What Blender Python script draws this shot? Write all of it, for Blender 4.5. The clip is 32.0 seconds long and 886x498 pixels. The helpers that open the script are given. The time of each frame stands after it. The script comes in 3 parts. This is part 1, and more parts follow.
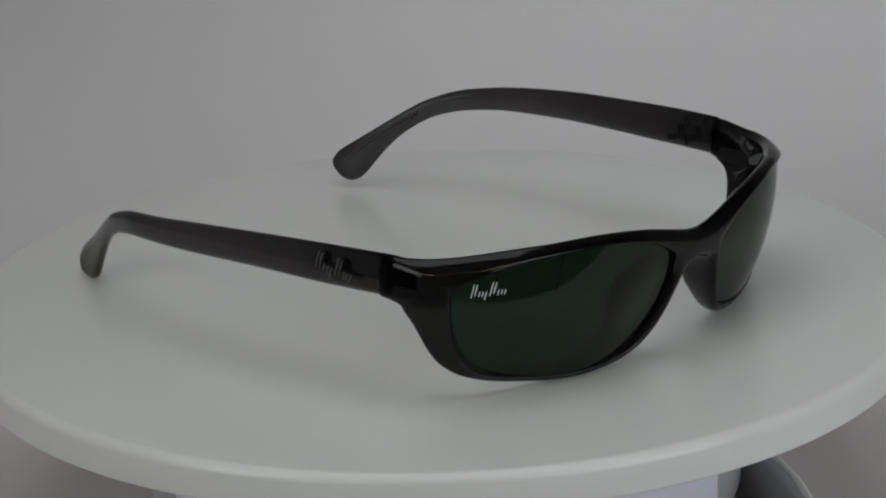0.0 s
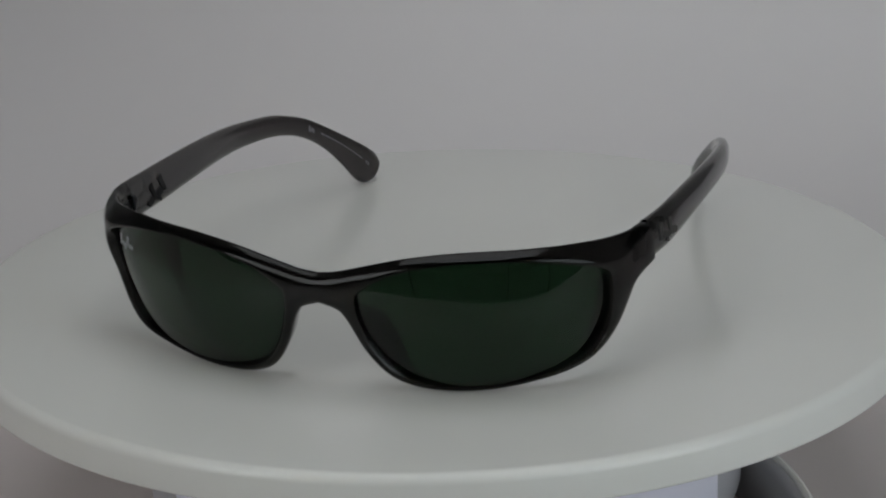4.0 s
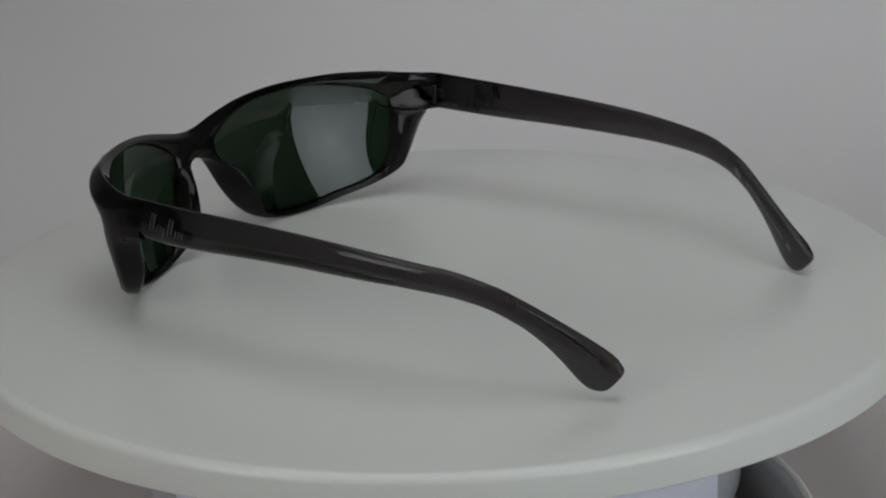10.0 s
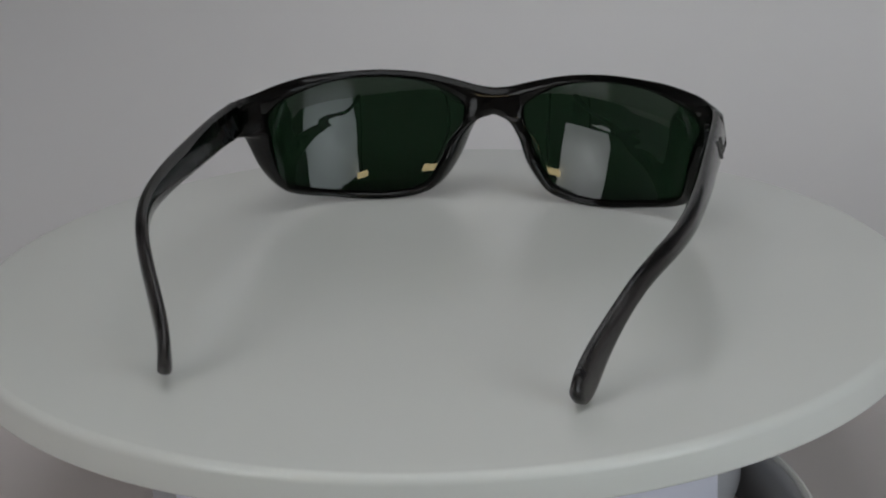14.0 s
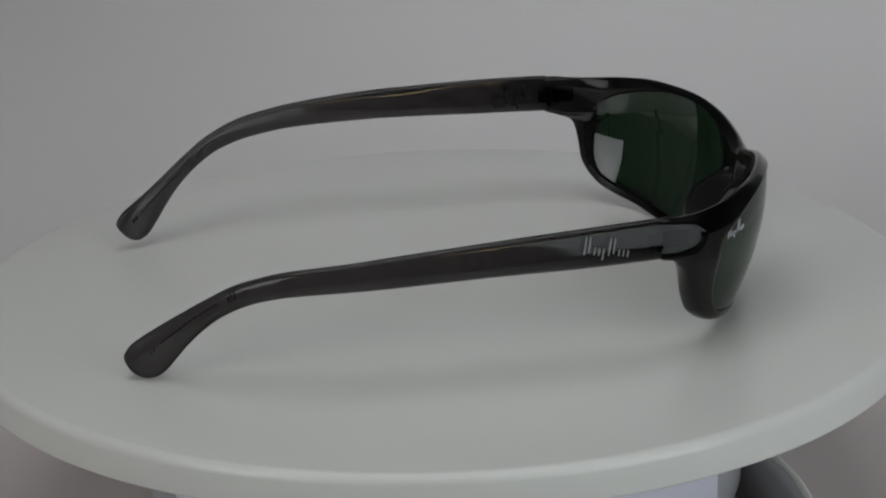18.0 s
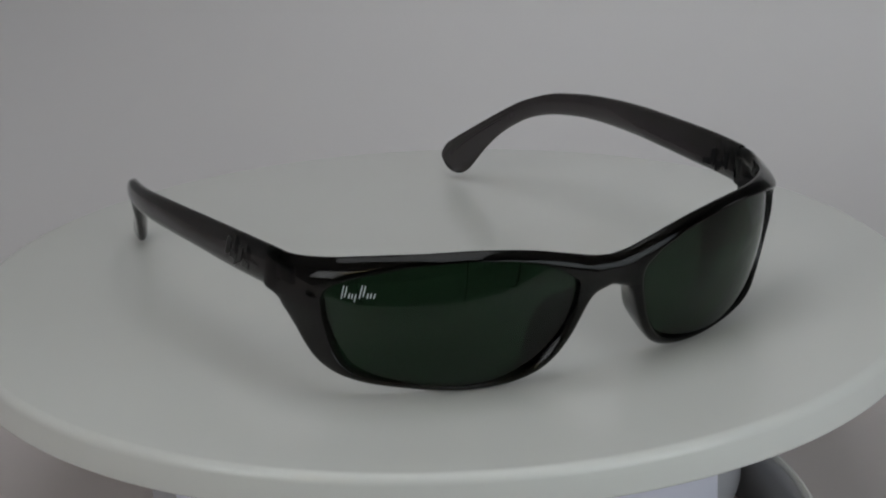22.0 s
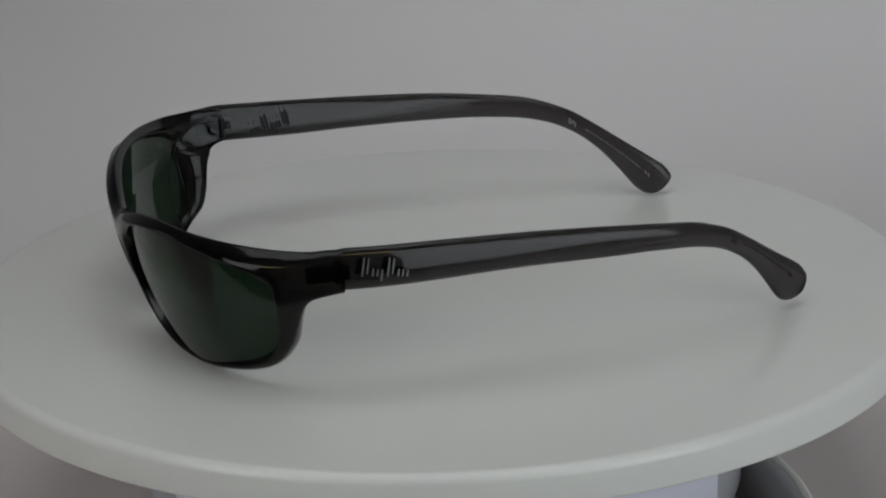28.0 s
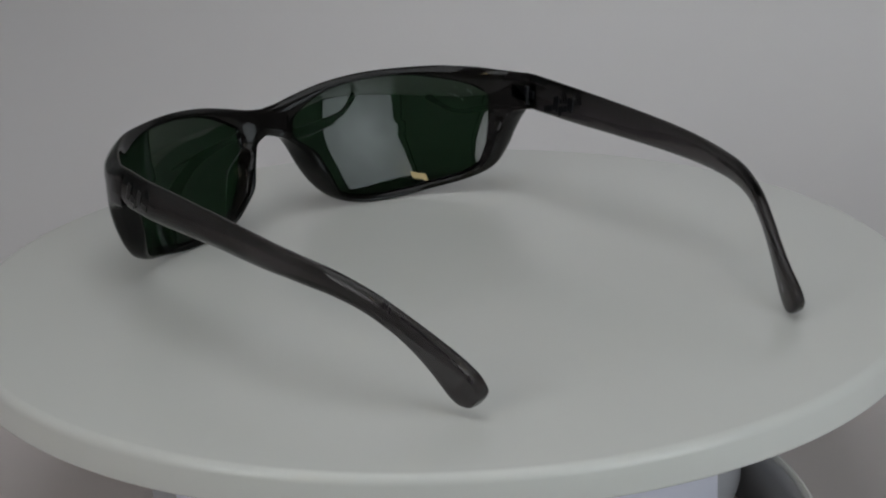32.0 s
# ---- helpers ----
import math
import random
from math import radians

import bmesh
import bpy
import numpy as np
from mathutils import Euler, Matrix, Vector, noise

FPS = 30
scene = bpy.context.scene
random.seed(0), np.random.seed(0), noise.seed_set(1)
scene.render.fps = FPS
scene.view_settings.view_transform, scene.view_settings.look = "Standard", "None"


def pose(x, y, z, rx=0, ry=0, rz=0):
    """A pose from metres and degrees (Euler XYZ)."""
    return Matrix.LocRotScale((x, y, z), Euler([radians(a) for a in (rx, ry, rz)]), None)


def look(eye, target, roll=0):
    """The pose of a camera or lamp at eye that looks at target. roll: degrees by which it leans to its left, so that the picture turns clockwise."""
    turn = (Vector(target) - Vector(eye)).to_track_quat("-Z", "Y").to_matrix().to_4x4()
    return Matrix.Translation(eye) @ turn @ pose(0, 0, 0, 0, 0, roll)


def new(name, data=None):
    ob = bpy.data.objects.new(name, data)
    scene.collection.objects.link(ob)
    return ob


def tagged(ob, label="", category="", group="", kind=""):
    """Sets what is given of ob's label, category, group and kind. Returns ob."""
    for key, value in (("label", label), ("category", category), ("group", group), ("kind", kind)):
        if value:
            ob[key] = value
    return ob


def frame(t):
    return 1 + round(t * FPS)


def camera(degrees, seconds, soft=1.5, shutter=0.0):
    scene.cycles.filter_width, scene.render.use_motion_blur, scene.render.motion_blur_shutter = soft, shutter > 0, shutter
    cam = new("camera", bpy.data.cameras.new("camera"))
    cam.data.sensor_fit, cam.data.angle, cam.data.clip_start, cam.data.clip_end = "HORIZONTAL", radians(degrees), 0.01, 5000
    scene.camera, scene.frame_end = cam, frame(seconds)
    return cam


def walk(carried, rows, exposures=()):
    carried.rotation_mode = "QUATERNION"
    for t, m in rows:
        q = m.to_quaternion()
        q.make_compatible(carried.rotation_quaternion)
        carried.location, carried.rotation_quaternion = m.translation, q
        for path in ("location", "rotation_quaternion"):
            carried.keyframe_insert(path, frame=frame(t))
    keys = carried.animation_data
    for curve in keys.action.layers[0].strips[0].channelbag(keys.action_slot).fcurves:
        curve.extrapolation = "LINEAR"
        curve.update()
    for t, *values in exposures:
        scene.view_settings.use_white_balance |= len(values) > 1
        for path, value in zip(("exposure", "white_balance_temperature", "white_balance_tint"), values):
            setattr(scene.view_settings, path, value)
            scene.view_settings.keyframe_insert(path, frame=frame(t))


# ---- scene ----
# Metres. The origin is the turning axis on the top face of the white disc.
PERIOD = 20.851
EYE = Vector((0.0, -0.58876, 0.20847))
YAW, PITCH, ROLL = 0.1093, 18.7363, -2.040
ahead = Vector((math.sin(radians(YAW)) * math.cos(radians(PITCH)), math.cos(radians(YAW)) * math.cos(radians(PITCH)), -math.sin(radians(PITCH))))

cam = camera(20.07, 32.0, soft=2.0)
walk(cam, [(0.0, look(EYE, EYE + ahead, ROLL)), (32.0, look(EYE, EYE + ahead, ROLL))], exposures=[(0.0, 0.0), (32.0, 0.0)])

# ---- world and light ----
world = bpy.data.worlds.new("world")
scene.world = world
world.use_nodes = True
world.node_tree.nodes["Background"].inputs[0].default_value = (0.80, 0.86, 1.0, 1)
world.node_tree.nodes["Background"].inputs[1].default_value = 0.02


# ---- materials ----
def material(name, color, rough=0.5, metal=0.0, spec=0.5, coat=0.0, trans=0.0, ior=1.5, emit=0.0):
    m = bpy.data.materials.new(name)
    m.use_nodes = True
    b = m.node_tree.nodes["Principled BSDF"]
    b.inputs["Base Color"].default_value = (*color, 1)
    b.inputs["Roughness"].default_value = rough
    b.inputs["Metallic"].default_value = metal
    b.inputs["Specular IOR Level"].default_value = spec
    b.inputs["Coat Weight"].default_value = coat
    b.inputs["Coat Roughness"].default_value = 0.04
    b.inputs["Transmission Weight"].default_value = trans
    b.inputs["IOR"].default_value = ior
    if emit:
        b.inputs["Emission Color"].default_value = (*color, 1)
        b.inputs["Emission Strength"].default_value = emit
    return m


def vary(m, scale, amount, fine=0.0, fine_scale=900, bump=0.0, rough=0.0):
    """Two scales of tone in the base colour, a fine relief and uneven gloss."""
    nt = m.node_tree
    b = nt.nodes["Principled BSDF"]
    base = tuple(b.inputs["Base Color"].default_value)[:3]
    at = nt.nodes.new("ShaderNodeTexCoord")
    big = nt.nodes.new("ShaderNodeTexNoise")
    big.inputs["Scale"].default_value, big.inputs["Detail"].default_value = scale, 3
    small = nt.nodes.new("ShaderNodeTexNoise")
    small.inputs["Scale"].default_value, small.inputs["Detail"].default_value = fine_scale, 2
    nt.links.new(at.outputs["Object"], big.inputs["Vector"])
    nt.links.new(at.outputs["Object"], small.inputs["Vector"])
    blend = nt.nodes.new("ShaderNodeMath")
    blend.operation = "MULTIPLY_ADD"
    blend.inputs[1].default_value = fine
    nt.links.new(small.outputs["Fac"], blend.inputs[0])
    nt.links.new(big.outputs["Fac"], blend.inputs[2])
    ramp = nt.nodes.new("ShaderNodeValToRGB")
    lo, hi = ramp.color_ramp.elements
    lo.position, hi.position = 0.25, 0.75 + fine
    lo.color = (*[c * (1 - amount) for c in base], 1)
    hi.color = (*[min(1, c * (1 + amount)) for c in base], 1)
    nt.links.new(blend.outputs[0], ramp.inputs["Fac"])
    nt.links.new(ramp.outputs["Color"], b.inputs["Base Color"])
    if bump:
        bp = nt.nodes.new("ShaderNodeBump")
        bp.inputs["Strength"].default_value, bp.inputs["Distance"].default_value = bump, 0.0004
        nt.links.new(small.outputs["Fac"], bp.inputs["Height"])
        nt.links.new(bp.outputs["Normal"], b.inputs["Normal"])
    if rough:
        mr = nt.nodes.new("ShaderNodeMapRange")
        r0 = b.inputs["Roughness"].default_value
        mr.inputs["To Min"].default_value, mr.inputs["To Max"].default_value = r0 - rough, r0 + rough
        nt.links.new(big.outputs["Fac"], mr.inputs["Value"])
        nt.links.new(mr.outputs["Result"], b.inputs["Roughness"])
    return m


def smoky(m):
    """Smoke-tinted plastic with faint streaks; light lost in the thick front is put into the tint, paler along the thin
    ear pieces.
    """
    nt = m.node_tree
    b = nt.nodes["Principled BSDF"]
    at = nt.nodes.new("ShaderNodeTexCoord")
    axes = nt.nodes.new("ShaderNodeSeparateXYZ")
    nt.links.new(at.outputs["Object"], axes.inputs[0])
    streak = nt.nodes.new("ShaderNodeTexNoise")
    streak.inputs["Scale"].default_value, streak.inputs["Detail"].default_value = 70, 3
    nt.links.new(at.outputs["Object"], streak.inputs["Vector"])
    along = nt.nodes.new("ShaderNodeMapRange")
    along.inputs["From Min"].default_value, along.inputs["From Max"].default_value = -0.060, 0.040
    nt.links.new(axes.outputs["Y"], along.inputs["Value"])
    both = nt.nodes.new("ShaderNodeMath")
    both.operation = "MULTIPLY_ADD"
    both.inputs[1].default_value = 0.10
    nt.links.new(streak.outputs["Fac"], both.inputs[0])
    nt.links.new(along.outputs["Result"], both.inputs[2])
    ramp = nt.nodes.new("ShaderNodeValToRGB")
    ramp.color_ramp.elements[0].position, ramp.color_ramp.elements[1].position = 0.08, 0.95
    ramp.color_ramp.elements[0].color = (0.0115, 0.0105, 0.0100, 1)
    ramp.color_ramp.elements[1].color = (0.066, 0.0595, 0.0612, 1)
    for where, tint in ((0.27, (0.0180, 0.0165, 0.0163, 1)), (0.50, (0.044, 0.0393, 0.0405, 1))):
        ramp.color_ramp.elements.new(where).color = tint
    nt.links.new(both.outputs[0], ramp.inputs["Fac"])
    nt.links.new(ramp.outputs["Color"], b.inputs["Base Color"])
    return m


white_plastic = vary(material("white_plastic", (0.772, 0.775, 0.742), 0.21), 14, 0.012, 0.05, 1500, 0.02, 0.05)
base_plastic = vary(material("base_plastic", (0.82, 0.82, 0.92), 0.35), 20, 0.02, 0.05, 1500, 0.02)
drum_plastic = vary(material("drum_plastic", (0.47, 0.465, 0.49), 0.40), 20, 0.03, 0.05, 1500, 0.02)
# foot wall colour is darkened: the shade under the disc is put into it
tray_plastic_shaded = vary(material("tray_plastic_shaded", (0.42, 0.425, 0.44), 0.35), 20, 0.03, 0.05, 1500, 0.02)
paper = vary(material("backdrop_paper", (0.764, 0.738, 0.742), 0.9, spec=0.2), 3, 0.015, 0.06, 700, 0.05)
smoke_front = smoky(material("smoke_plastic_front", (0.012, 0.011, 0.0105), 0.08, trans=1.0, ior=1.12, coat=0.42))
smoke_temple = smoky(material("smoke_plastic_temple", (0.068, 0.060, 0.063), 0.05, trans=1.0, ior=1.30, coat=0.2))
lens_glass = vary(material("green_lens", (0.0130, 0.0320, 0.0162), 0.0, trans=1.0, ior=1.55), 50, 0.02)
lens_coated = vary(material("green_lens_coated", (0.0130, 0.0320, 0.0162), 0.0, trans=1.0, ior=1.34), 50, 0.02)
silver = vary(material("silver", (0.22, 0.216, 0.213), 0.38, metal=1.0), 500, 0.1)
emblem_dark = material("emblem_dark", (0.004, 0.004, 0.005), 0.4, spec=0.2)
white_print = material("white_print", (0.55, 0.59, 0.63), 0.6)
grey_print = material("grey_print", (0.20, 0.195, 0.22), 0.6)
hinge_metal = vary(material("hinge_metal", (0.03, 0.03, 0.033), 0.35, metal=1.0), 500, 0.1)
wall_paint = vary(material("wall_paint", (0.60, 0.603, 0.60), 0.8), 2, 0.03, 0.05, 300, 0.05)
table_wood = vary(material("table_top", (0.66, 0.60, 0.59), 0.6), 5, 0.06, 0.1, 300, 0.05)
black_metal = vary(material("black_metal", (0.03, 0.03, 0.03), 0.5), 30, 0.1)
diffuser_cool = material("diffuser_fabric", (0.86, 0.943, 0.985), 0.8, emit=1.76)
diffuser_mild = material("diffuser_fabric_mild", (0.945, 0.967, 0.985), 0.8, emit=2.25)
diffuser_top = material("diffuser_fabric_top", (0.955, 0.975, 1.0), 0.8, emit=1.28)
diffuser_warm = material("warm_shade", (1.0, 0.80, 0.44), 0.8, emit=5.2)


# ---- mesh helpers ----
def part(name, bm, mat, parent=None, label="", smooth=True):
    bmesh.ops.recalc_face_normals(bm, faces=bm.faces)
    me = bpy.data.meshes.new(name)
    bm.to_mesh(me)
    bm.free()
    if smooth:
        me.shade_smooth()
        me.set_sharp_from_angle(angle=radians(55))
    me.materials.append(mat)
    ob = new(name, me)
    if parent is not None:
        ob.parent = parent
    if label:
        ob["label"] = label
    return ob


def lathe(rings, n=128):
    """A turned solid about z from (radius, height) pairs; a radius of 0 closes it."""
    bm = bmesh.new()
    rows = []
    for r, z in rings:
        if r == 0:
            rows.append([bm.verts.new((0, 0, z))])
        else:
            rows.append([bm.verts.new((r * math.cos(2 * math.pi * k / n), r * math.sin(2 * math.pi * k / n), z)) for k in range(n)])
    for a, b in zip(rows, rows[1:]):
        for k in range(n):
            q = [a[k % len(a)], a[(k + 1) % len(a)], b[(k + 1) % len(b)], b[k % len(b)]]
            q = list(dict.fromkeys(q))
            if len(q) > 2:
                bm.faces.new(q)
    return bm


def box(x0, x1, y0, y1, z0, z1, bevel=0.0, m=None):
    bm = bmesh.new()
    bmesh.ops.create_cube(bm, size=1, matrix=Matrix.Translation(((x0 + x1) / 2, (y0 + y1) / 2, (z0 + z1) / 2)) @ Matrix.Diagonal((x1 - x0, y1 - y0, z1 - z0, 1)))
    if bevel:
        bmesh.ops.bevel(bm, geom=bm.edges[:], offset=bevel, segments=2, affect="EDGES", profile=0.5)
    if m is not None:
        bm.transform(m)
    return bm


def round_edge(r, z_top, z_bottom, radius, steps=6):
    """Profile of a disc with rounded upper and lower shoulders."""
    out = [(0, z_top), (r * 0.5, z_top)]
    for k in range(steps + 1):
        a = math.pi / 2 * k / steps
        out.append((r - radius + radius * math.sin(a), z_top - radius + radius * math.cos(a)))
    low = radius * 0.4
    for k in range(steps + 1):
        a = math.pi / 2 * k / steps
        out.append((r - low + low * math.cos(a), z_bottom + low - low * math.sin(a)))
    out += [(r * 0.5, z_bottom), (0, z_bottom)]
    return out


def ease(a, b, x):
    k = min(1.0, max(0.0, (x - a) / (b - a)))
    return k * k * (3 - 2 * k)


# ---- the setting ----
TABLE = -0.062


def sweep():
    """White paper that lies on the table and curves up behind it; the upright part bows back on the left, a shape added
    to dim that side.
    """
    bm = bmesh.new()
    prof = [(0.10, TABLE), (0.15, TABLE), (0.20, TABLE)]
    rad, y0 = 0.22, 0.22
    for k in range(15):
        a = math.pi / 2 * k / 14
        prof.append((y0 + rad * math.sin(a), TABLE + rad - rad * math.cos(a)))
    prof += [(y0 + rad, 0.30), (y0 + rad, 0.45)]
    rows = []
    for off in (0.0, 0.0006):
        rows.append([[bm.verts.new((x, y + 2.6 * max(0.0, 0.08 - x) ** 2 * ease(0.20, 0.42, y) + off * (1 if y > 0.3 else 0), z - (off if y <= 0.3 else 0))) for x in np.linspace(-0.38, 0.38, 39)] for y, z in prof])
    for sheet in rows:
        for a, b in zip(sheet, sheet[1:]):
            for k in range(38):
                bm.faces.new((a[k], a[k + 1], b[k + 1], b[k]))
    return part("backdrop", bm, paper)


tagged(sweep(), "plain white paper sweep curving up behind the turntable", "backdrop", kind="structure")
top = part("table_top", box(-0.75, 0.75, -0.19, 0.50, TABLE - 0.035, TABLE - 0.001, 0.003), table_wood)
table = new("table")
tagged(table, "plain pale brownish work table under the white paper", "table")
table.location = (0, 0, -0.80)
top.parent = table
top.location = (0, 0, 0.80)
for sx in (-0.68, 0.68):
    for y in (-0.14, 0.44):
        leg = part("leg", box(sx - 0.025, sx + 0.025, y - 0.025, y + 0.025, 0.0, 0.80 + TABLE - 0.036, 0.003), table_wood, table)

for name, b in (("floor", (-1.7, 1.7, -2.3, 1.2, -0.85, -0.80)), ("ceiling", (-1.7, 1.7, -2.3, 1.2, 1.65, 1.70)),
                ("wall_north", (-1.7, 1.7, 1.2, 1.25, -0.80, 1.65)), ("wall_south", (-1.7, 1.7, -2.35, -2.3, -0.80, 1.65)),
                ("wall_west", (-1.75, -1.7, -2.35, 1.25, -0.85, 1.70)), ("wall_east", (1.7, 1.75, -2.35, 1.25, -0.85, 1.70))):
    tagged(part(name, box(*b), wall_paint, smooth=False), "plain dim grey painted " + name.split("_")[0], name.split("_")[0], kind="structure")


def fabric(m, spread, centre):
    """Fabric lit from behind: brighter round the tube, a pale seam, soft mottling."""
    nt = m.node_tree
    b = nt.nodes["Principled BSDF"]
    power = b.inputs["Emission Strength"].default_value
    at = nt.nodes.new("ShaderNodeTexCoord")
    far = nt.nodes.new("ShaderNodeVectorMath")
    far.operation = "DISTANCE"
    far.inputs[1].default_value = centre
    nt.links.new(at.outputs["Object"], far.inputs[0])
    fall = nt.nodes.new("ShaderNodeMapRange")
    fall.inputs["From Max"].default_value = spread
    fall.inputs["To Min"].default_value, fall.inputs["To Max"].default_value = 1.35 * power, 0.72 * power
    nt.links.new(far.outputs["Value"], fall.inputs["Value"])
    cloud = nt.nodes.new("ShaderNodeTexNoise")
    cloud.inputs["Scale"].default_value, cloud.inputs["Detail"].default_value = 7, 3
    nt.links.new(at.outputs["Object"], cloud.inputs["Vector"])
    part_of = nt.nodes.new("ShaderNodeMapRange")
    part_of.inputs["To Min"].default_value, part_of.inputs["To Max"].default_value = 0.70, 1.30
    nt.links.new(cloud.outputs["Fac"], part_of.inputs["Value"])
    both = nt.nodes.new("ShaderNodeMath")
    both.operation = "MULTIPLY"
    nt.links.new(fall.outputs["Result"], both.inputs[0])
    nt.links.new(part_of.outputs["Result"], both.inputs[1])
    nt.links.new(both.outputs[0], b.inputs["Emission Strength"])


fabric(diffuser_cool, 0.45, (0.02, 0.0, 0.0))
fabric(diffuser_mild, 0.26, (0.0, 0.0, 0.0))


def softbox(place, target, w, h, glow, roll=0):
    """A rectangular fabric softbox on a stand, its lit face towards the target."""
    thing = new("softbox")
    m = look(place, target, roll)
    foot = Vector((place[0] + 0.0, place[1], -0.80))
    thing.location = foot
    inv = Matrix.Translation(-foot)
    front = part("diffuser", box(-w / 2, w / 2, -h / 2, h / 2, -0.004, 0.0, 0.001), glow, thing, "glowing white fabric diffuser")
    front.matrix_basis = inv @ m
    bm = bmesh.new()
    a = [bm.verts.new((sx * w / 2 * 1.03, sy * h / 2 * 1.03, 0.012)) for sx, sy in ((-1, -1), (1, -1), (1, 1), (-1, 1))]
    b = [bm.verts.new((sx * 0.06, sy * 0.06, 0.28)) for sx, sy in ((-1, -1), (1, -1), (1, 1), (-1, 1))]
    for k in range(4):
        bm.faces.new((a[k], a[(k + 1) % 4], b[(k + 1) % 4], b[k]))
    bm.faces.new(a), bm.faces.new(b)
    bm.transform(inv @ m)
    part("shell", bm, black_metal, thing, "black fabric shell", smooth=False)
    back = inv @ m @ Vector((0, 0, 0.30))
    pole = part("pole", lathe([(0, 0.10), (0.012, 0.10), (0.012, back.z), (0, back.z)], 12), black_metal, thing)
    pole.location = (back.x, back.y, 0)
    for k in range(3):
        a = radians(120 * k + 30)
        leg = part("leg", box(0, 0.36, -0.008, 0.008, 0, 0.016, 0.002), black_metal, thing)
        leg.matrix_basis = Matrix.Translation((back.x, back.y, 0.13)) @ pose(0, 0, 0, 0, 0, math.degrees(a)) @ pose(0, 0, 0, 0, 20, 0)
    return tagged(thing, "black fabric softbox with a white diffuser on a stand", "softbox", "studio lights")


softbox((0.66, -0.72, 0.23), (0, 0, 0.02), 0.78, 0.80, diffuser_cool)
softbox((-0.66, -0.64, 0.40), (0, 0, 0.02), 0.45, 0.56, diffuser_mild)


def overhead(place, target, w, d):
    """A flat fabric light panel hung aslant under the ceiling."""
    thing = new("overhead_light")
    thing.location = place
    m = Matrix.Translation(-Vector(place)) @ look(place, target)
    part("diffuser", box(-w / 2, w / 2, -d / 2, d / 2, 0.0, 0.004, 0.001, m), diffuser_top, thing, "glowing white fabric diffuser")
    part("housing", box(-w / 2 - 0.01, w / 2 + 0.01, -d / 2 - 0.01, d / 2 + 0.01, 0.006, 0.06, 0.004, m), black_metal, thing, "flat black housing")
    for sx in (-0.4, 0.4):
        part("hanger", box(sx * w - 0.004, sx * w + 0.004, -0.004, 0.004, 0.04, 1.65 - place[2]), black_metal, thing)
    return tagged(thing, "flat light panel hanging aslant from the ceiling", "light panel", "studio lights")


def warm_lamp(place):
    """A small warm lamp on a thin stand."""
    thing = new("small_lamp")
    thing.location = (place[0], place[1], -0.80)
    top = place[2] + 0.80
    part("shade", box(-0.065, 0.065, -0.012, 0.012, top - 0.028, top + 0.028, 0.006, pose(0, 0, 0, 0, 0, math.degrees(math.atan2(place[0], -place[1])))), diffuser_warm, thing, "glowing warm yellow shade")
    part("pole", lathe([(0, 0.02), (0.006, 0.02), (0.006, top - 0.03), (0, top - 0.03)], 12), black_metal, thing)
    part("foot", lathe([(0, 0.0), (0.11, 0.0), (0.11, 0.012), (0.02, 0.02), (0, 0.02)], 32), black_metal, thing)
    return tagged(thing, "small glowing yellow lamp on a thin black stand", "lamp", "small lamps")


overhead((-0.03, -0.08, 0.88), (0.0, 0.08, 0), 0.72, 0.60)
warm_lamp((0.24, -0.80, 0.55))
warm_lamp((-0.39, -0.75, 0.55))


# ---- the turntable ----
turntable = new("turntable")
turntable.location = (0, 0, TABLE)
tagged(turntable, "white plastic motorised turntable with a round disc", "turntable")
disc = part("disc", lathe(round_edge(0.1185, 0.0, -0.0090, 0.0024), 192), white_plastic, turntable, "glossy white round disc")
disc.location = (0, 0, -TABLE)
drum = part("drum", lathe([(0, -0.0092), (0.0740, -0.0092), (0.0748, -0.0100), (0.0748, -0.050), (0, -0.050)], 160), drum_plastic, turntable, "pale grey plastic drum")
drum.location = (0, 0, -TABLE)


def sleeve():
    """The raised panel round the front of the drum."""
    bm = bmesh.new()
    cols = []
    for k in range(49):
        a = radians(-90 - 59 + 118 * k / 48)
        cols.append([bm.verts.new((r * math.cos(a), r * math.sin(a), z)) for r, z in ((0.0746, -0.0105), (0.0757, -0.0110), (0.0757, -0.0490), (0.0746, -0.0495))])
    for a, b in zip(cols, cols[1:]):
        for j in range(3):
            bm.faces.new((a[j], a[j + 1], b[j + 1], b[j]))
    bm.faces.new(cols[0]), bm.faces.new(cols[-1])
    return bm


band = part("front_panel", sleeve(), base_plastic, turntable, "smooth lilac-white front panel")
band.location = (0, 0, -TABLE)


def flange():
    """A curved foot with a flared lip that shows beside the drum."""
    bm = lathe([(0.108, TABLE), (0.1060, TABLE), (0.1062, TABLE + 0.0010), (0.1076, TABLE + 0.0080), (0.1086, TABLE + 0.0150), (0.1091, TABLE + 0.0163), (0.1100, TABLE + 0.0169), (0.1124, TABLE + 0.0171), (0.1132, TABLE + 0.0164), (0.1130, TABLE + 0.0145), (0.1092, TABLE + 0.001), (0.108, TABLE)], 160)
    bmesh.ops.delete(bm, geom=[v for v in bm.verts if v.co.x < 0.03], context="VERTS")
    return bm


tray = part("foot", flange(), tray_plastic_shaded, turntable, "grey curved plastic foot, shade put into its colour, with a pale lip")
tray.location = (-0.0250, -0.0455, -TABLE)


def foot_piece(rings):
    bm = lathe(rings, 160)
    bmesh.ops.delete(bm, geom=[v for v in bm.verts if v.co.x < 0.03], context="VERTS")
    return bm


